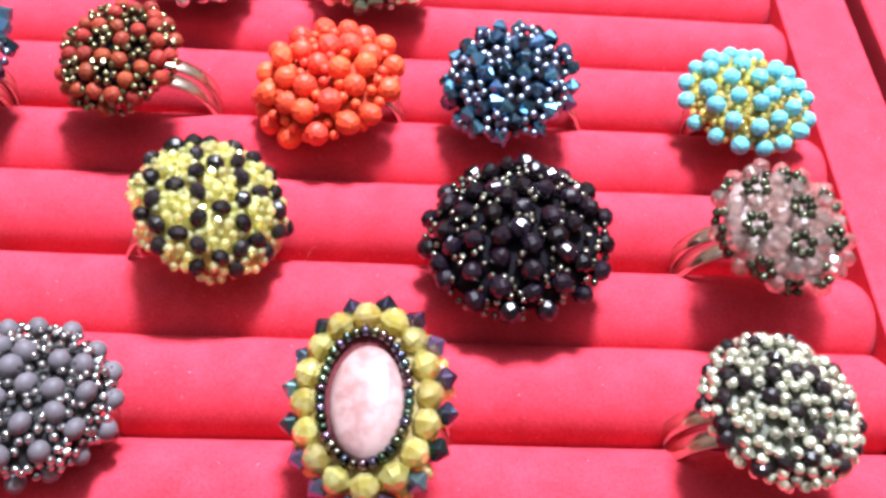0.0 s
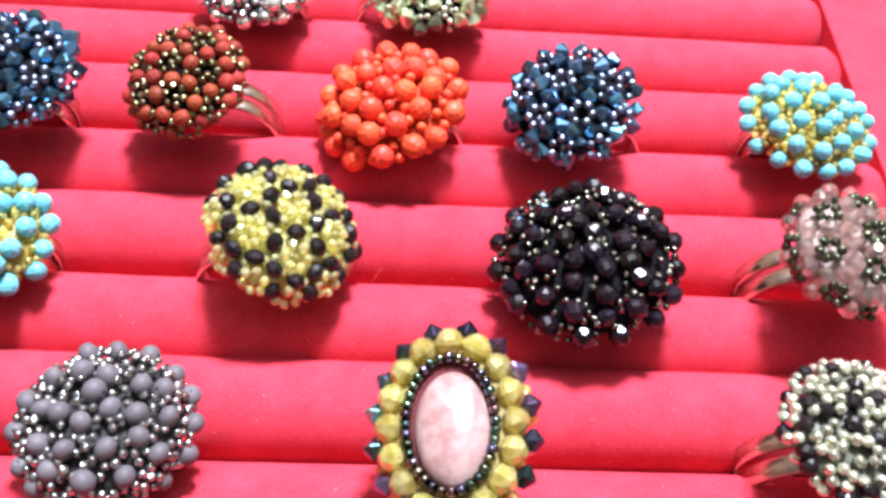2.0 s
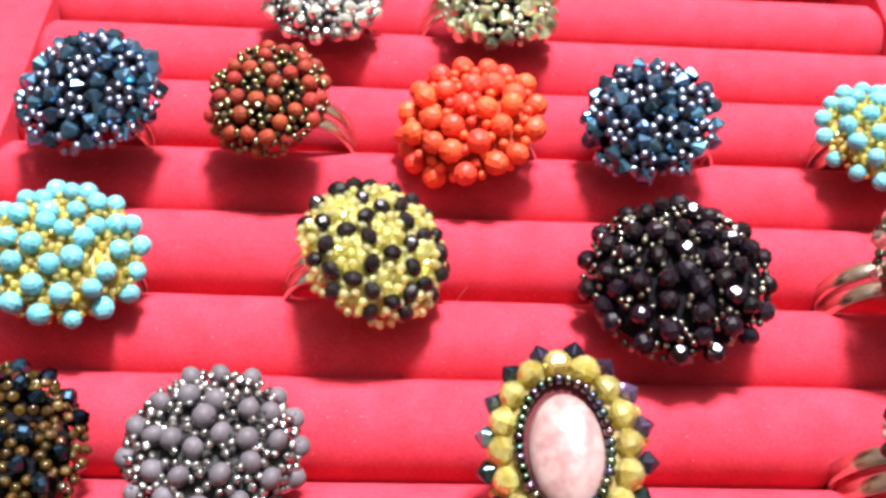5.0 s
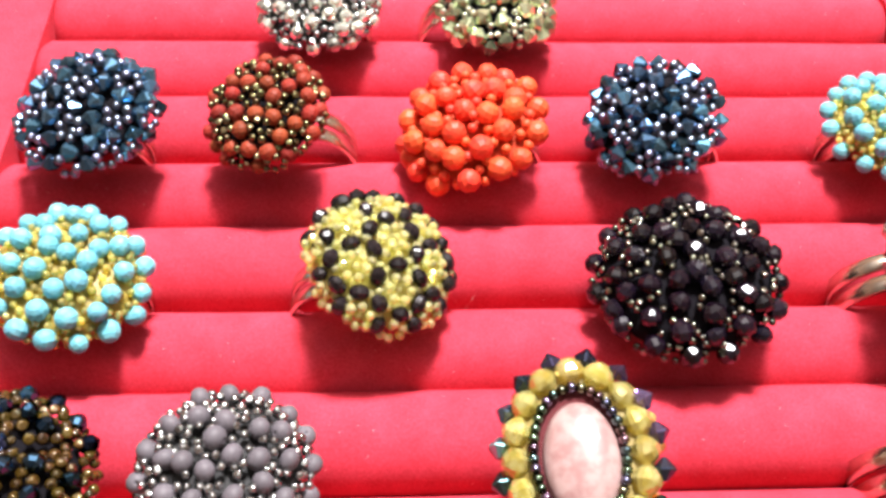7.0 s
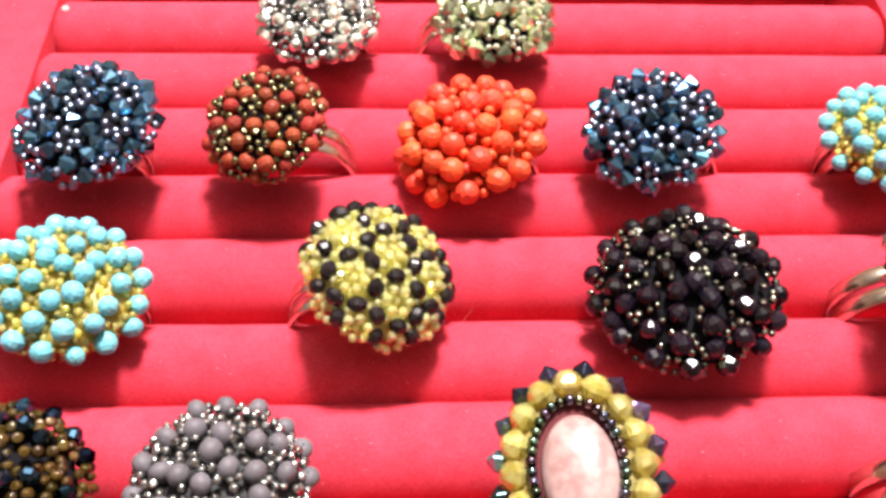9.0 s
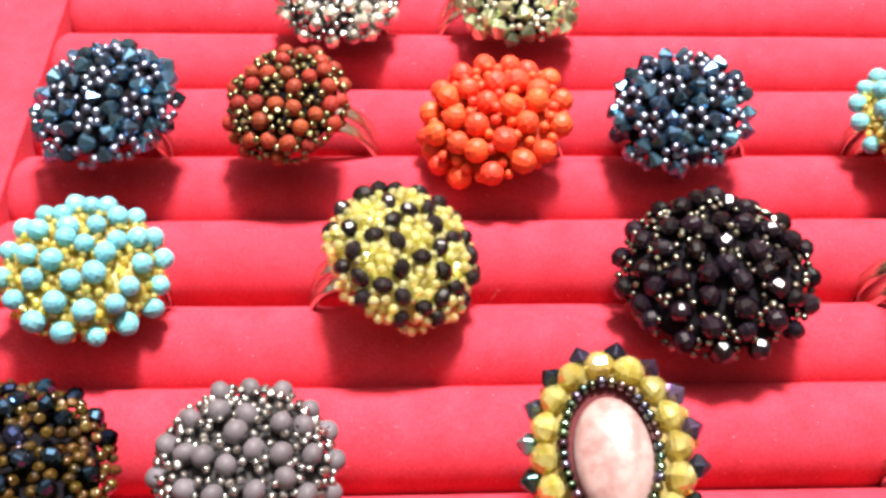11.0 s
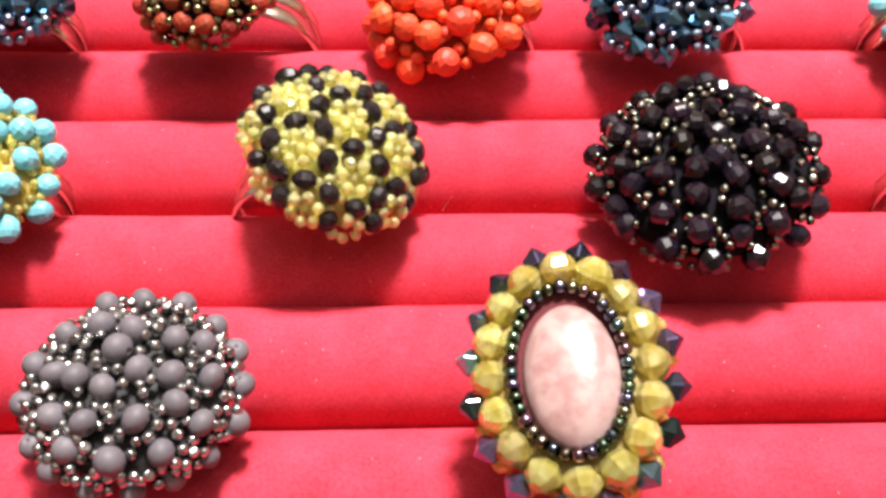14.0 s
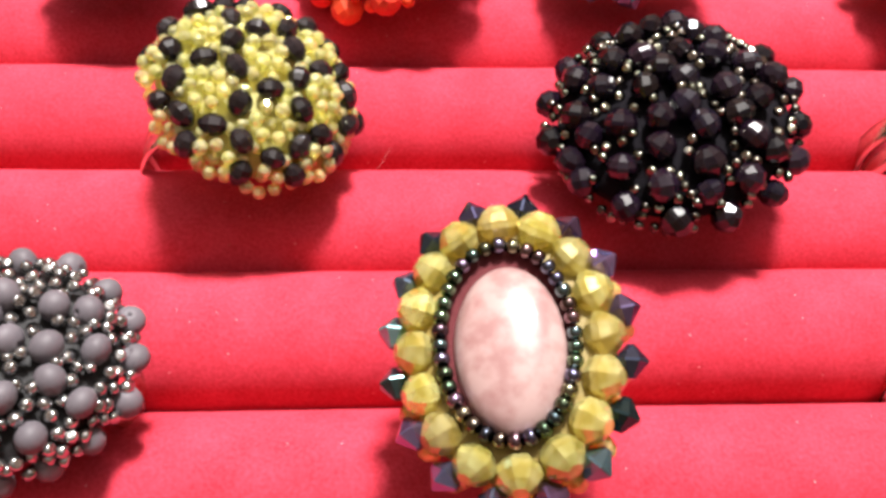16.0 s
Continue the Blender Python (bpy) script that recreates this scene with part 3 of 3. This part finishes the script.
sewn_ring("silver faceted beaded dome ring in the far groove", (-1.62, 4.286, 0.419), 0.75, 0.75, 0.5, (0.3, 0.3), 4.5, SMOKE_NET,
          ("cut", CHROME_WHITE, 0.090, 0.3, 0.95), ("seed", SILVER, 0.048, 0.5, 1.0), 0.20, 23, [],
          fill=0.9, gap=(1.0, 1.7), low=(0.1, 0.5), most=160)
sewn_ring("olive green metallic crystal dome ring in the far groove", (0.53, 4.296, 0.427), 0.75, 0.75, 0.5, (0.4, 1.2), 4.5, DARK_NET,
          ("bicone", OLIVE, 0.116, 0.3, 1.0), ("round", PALE_SILVER, 0.043, 0.5, 0.95), 0.20, 24, [],
          foot=0.2, fill=0.9, gap=(1.05, 1.9), low=(0.2, 0.6), most=90)


# ---- the oval ring with its stone ----
def oval_ring(label, c, a, b, tilt, groove):
    rng = random.Random(31)
    thing, turn = ring_base(label, c, tilt, groove, OLD_GOLD_NET, a * U, b * U, 0.12 * U, 0.16 * U, c[0] + 0.13)

    def cabochon():
        bm = lathe([(0.0, -0.06), (1.0, -0.06), (1.0, 0.02), (0.93, 0.16), (0.78, 0.27), (0.55, 0.35), (0.28, 0.395), (0.0, 0.41)], 48)
        bmesh.ops.scale(bm, vec=(0.305 * U, 0.47 * U, 0.36 * U), verts=bm.verts)
        return mesh_of(bm, "stone", RHODONITE, True)

    cup = lathe([(0.0, 0.0), (1.0, 0.0), (1.0, 0.09), (0.0, 0.09)], 40)
    bmesh.ops.scale(cup, vec=(0.37 * U, 0.555 * U, U), verts=cup.verts)
    part("cup", mesh_of(cup, "cup", WINE_NET), thing, turn, "dark red felt under the stone")
    part("stone", cabochon(), thing, turn @ Matrix.Translation((0.012 * U, -0.045 * U, 0.092 * U)), "polished mottled pink oval stone")

    def around(n, ax, by, z, name, kind, mat, size, lean, tang, start=0.0):
        table_t = np.linspace(0, 2 * math.pi, 721)
        px, py = ax * np.cos(table_t), by * np.sin(table_t)
        s = np.concatenate([[0], np.cumsum(np.hypot(np.diff(px), np.diff(py)))])
        for i in range(n):
            t = float(np.interp((i + start) / n * s[-1], s, table_t))
            p = Vector((ax * math.cos(t), by * math.sin(t), z + rng.uniform(-0.01, 0.01))) * U
            out = Vector((by * math.cos(t), ax * math.sin(t), 0)).normalized()
            side = Vector((-out.y, out.x, 0))
            axis = ((side if tang else out) * (1 - lean) + Vector((0, 0, 1)) * lean).normalized()
            k = size * U * rng.uniform(0.95, 1.05)
            m = Matrix.Translation(p) @ axis.to_track_quat("Z", "Y").to_matrix().to_4x4() @ Matrix.Rotation(rng.uniform(0, 6.28), 4, "Z")
            part(name, bead_mesh(kind, mat), thing, turn @ m @ Matrix.Scale(k, 4))

    around(36, 0.357, 0.54, 0.14, "seed_bead", "seed", OIL_SEED, 0.047, 0.3, True)
    around(16, 0.507, 0.70, 0.07, "bead", "crystal", CITRINE, 0.126, 0.35, False)
    around(16, 0.64, 0.83, -0.01, "crystal", "bicone", RAINBOW, 0.100, 0.1, True, 0.5)
    around(20, 0.60, 0.79, -0.12, "bead", "faceted", CITRINE, 0.085, 0.1, True, 0.3)
    return thing


oval_ring("oval ring with pink stone, yellow beads and rainbow crystals", (0.749, -1.69, 0.93), 0.75, 0.93, (8.0, -12.0), -1.5)


# ---- lint on the velvet ----
LINT = material("pale_lint", (0.58, 0.30, 0.32), 0.8)


def fibre(points, radius):
    """A thin bent hair through the points."""
    bm = bmesh.new()
    rows = []
    for i, p in enumerate(points):
        ahead = (Vector(points[min(i + 1, len(points) - 1)]) - Vector(points[max(i - 1, 0)])).normalized()
        u = ahead.orthogonal().normalized()
        v = ahead.cross(u)
        rows.append([bm.verts.new(Vector(p) + radius * (math.cos(a) * u + math.sin(a) * v)) for a in (0.0, 2.1, 4.2)])
    for a, b in zip(rows, rows[1:]):
        for j in range(3):
            bm.faces.new((a[j], a[(j + 1) % 3], b[(j + 1) % 3], b[j]))
    return mesh_of(bm, "lint_fibre", LINT, True)


hair = tagged(new("lint_fibre", fibre([(0, 0, 0), (0.4 * 0.11 * U, 0.03 * U, 0.07 * U), (0.8 * 0.11 * U, 0.07 * U, 0.13 * U), (0.12 * U, 0.10 * U, 0.17 * U)], 0.0012 * U)), "thin pale hair caught on the red velvet", "lint")
hair.location = (-0.02 * U, 0.36 * U, -0.215 * U)
fluff_bm = bmesh.new()
bmesh.ops.create_icosphere(fluff_bm, subdivisions=2, radius=0.05 * U)
for v in fluff_bm.verts:
    v.co *= 1 + 0.45 * noise.noise(v.co / U * 16)
    v.co.z *= 0.45
fluff = tagged(new("lint_fluff", mesh_of(fluff_bm, "lint_fluff", material("white_lint", (0.52, 0.33, 0.33), 0.9), True)), "small white fluff lying on the far velvet roll", "lint")
fluff.location = (-4.93 * U, 5.0 * U, 0.01 * U)
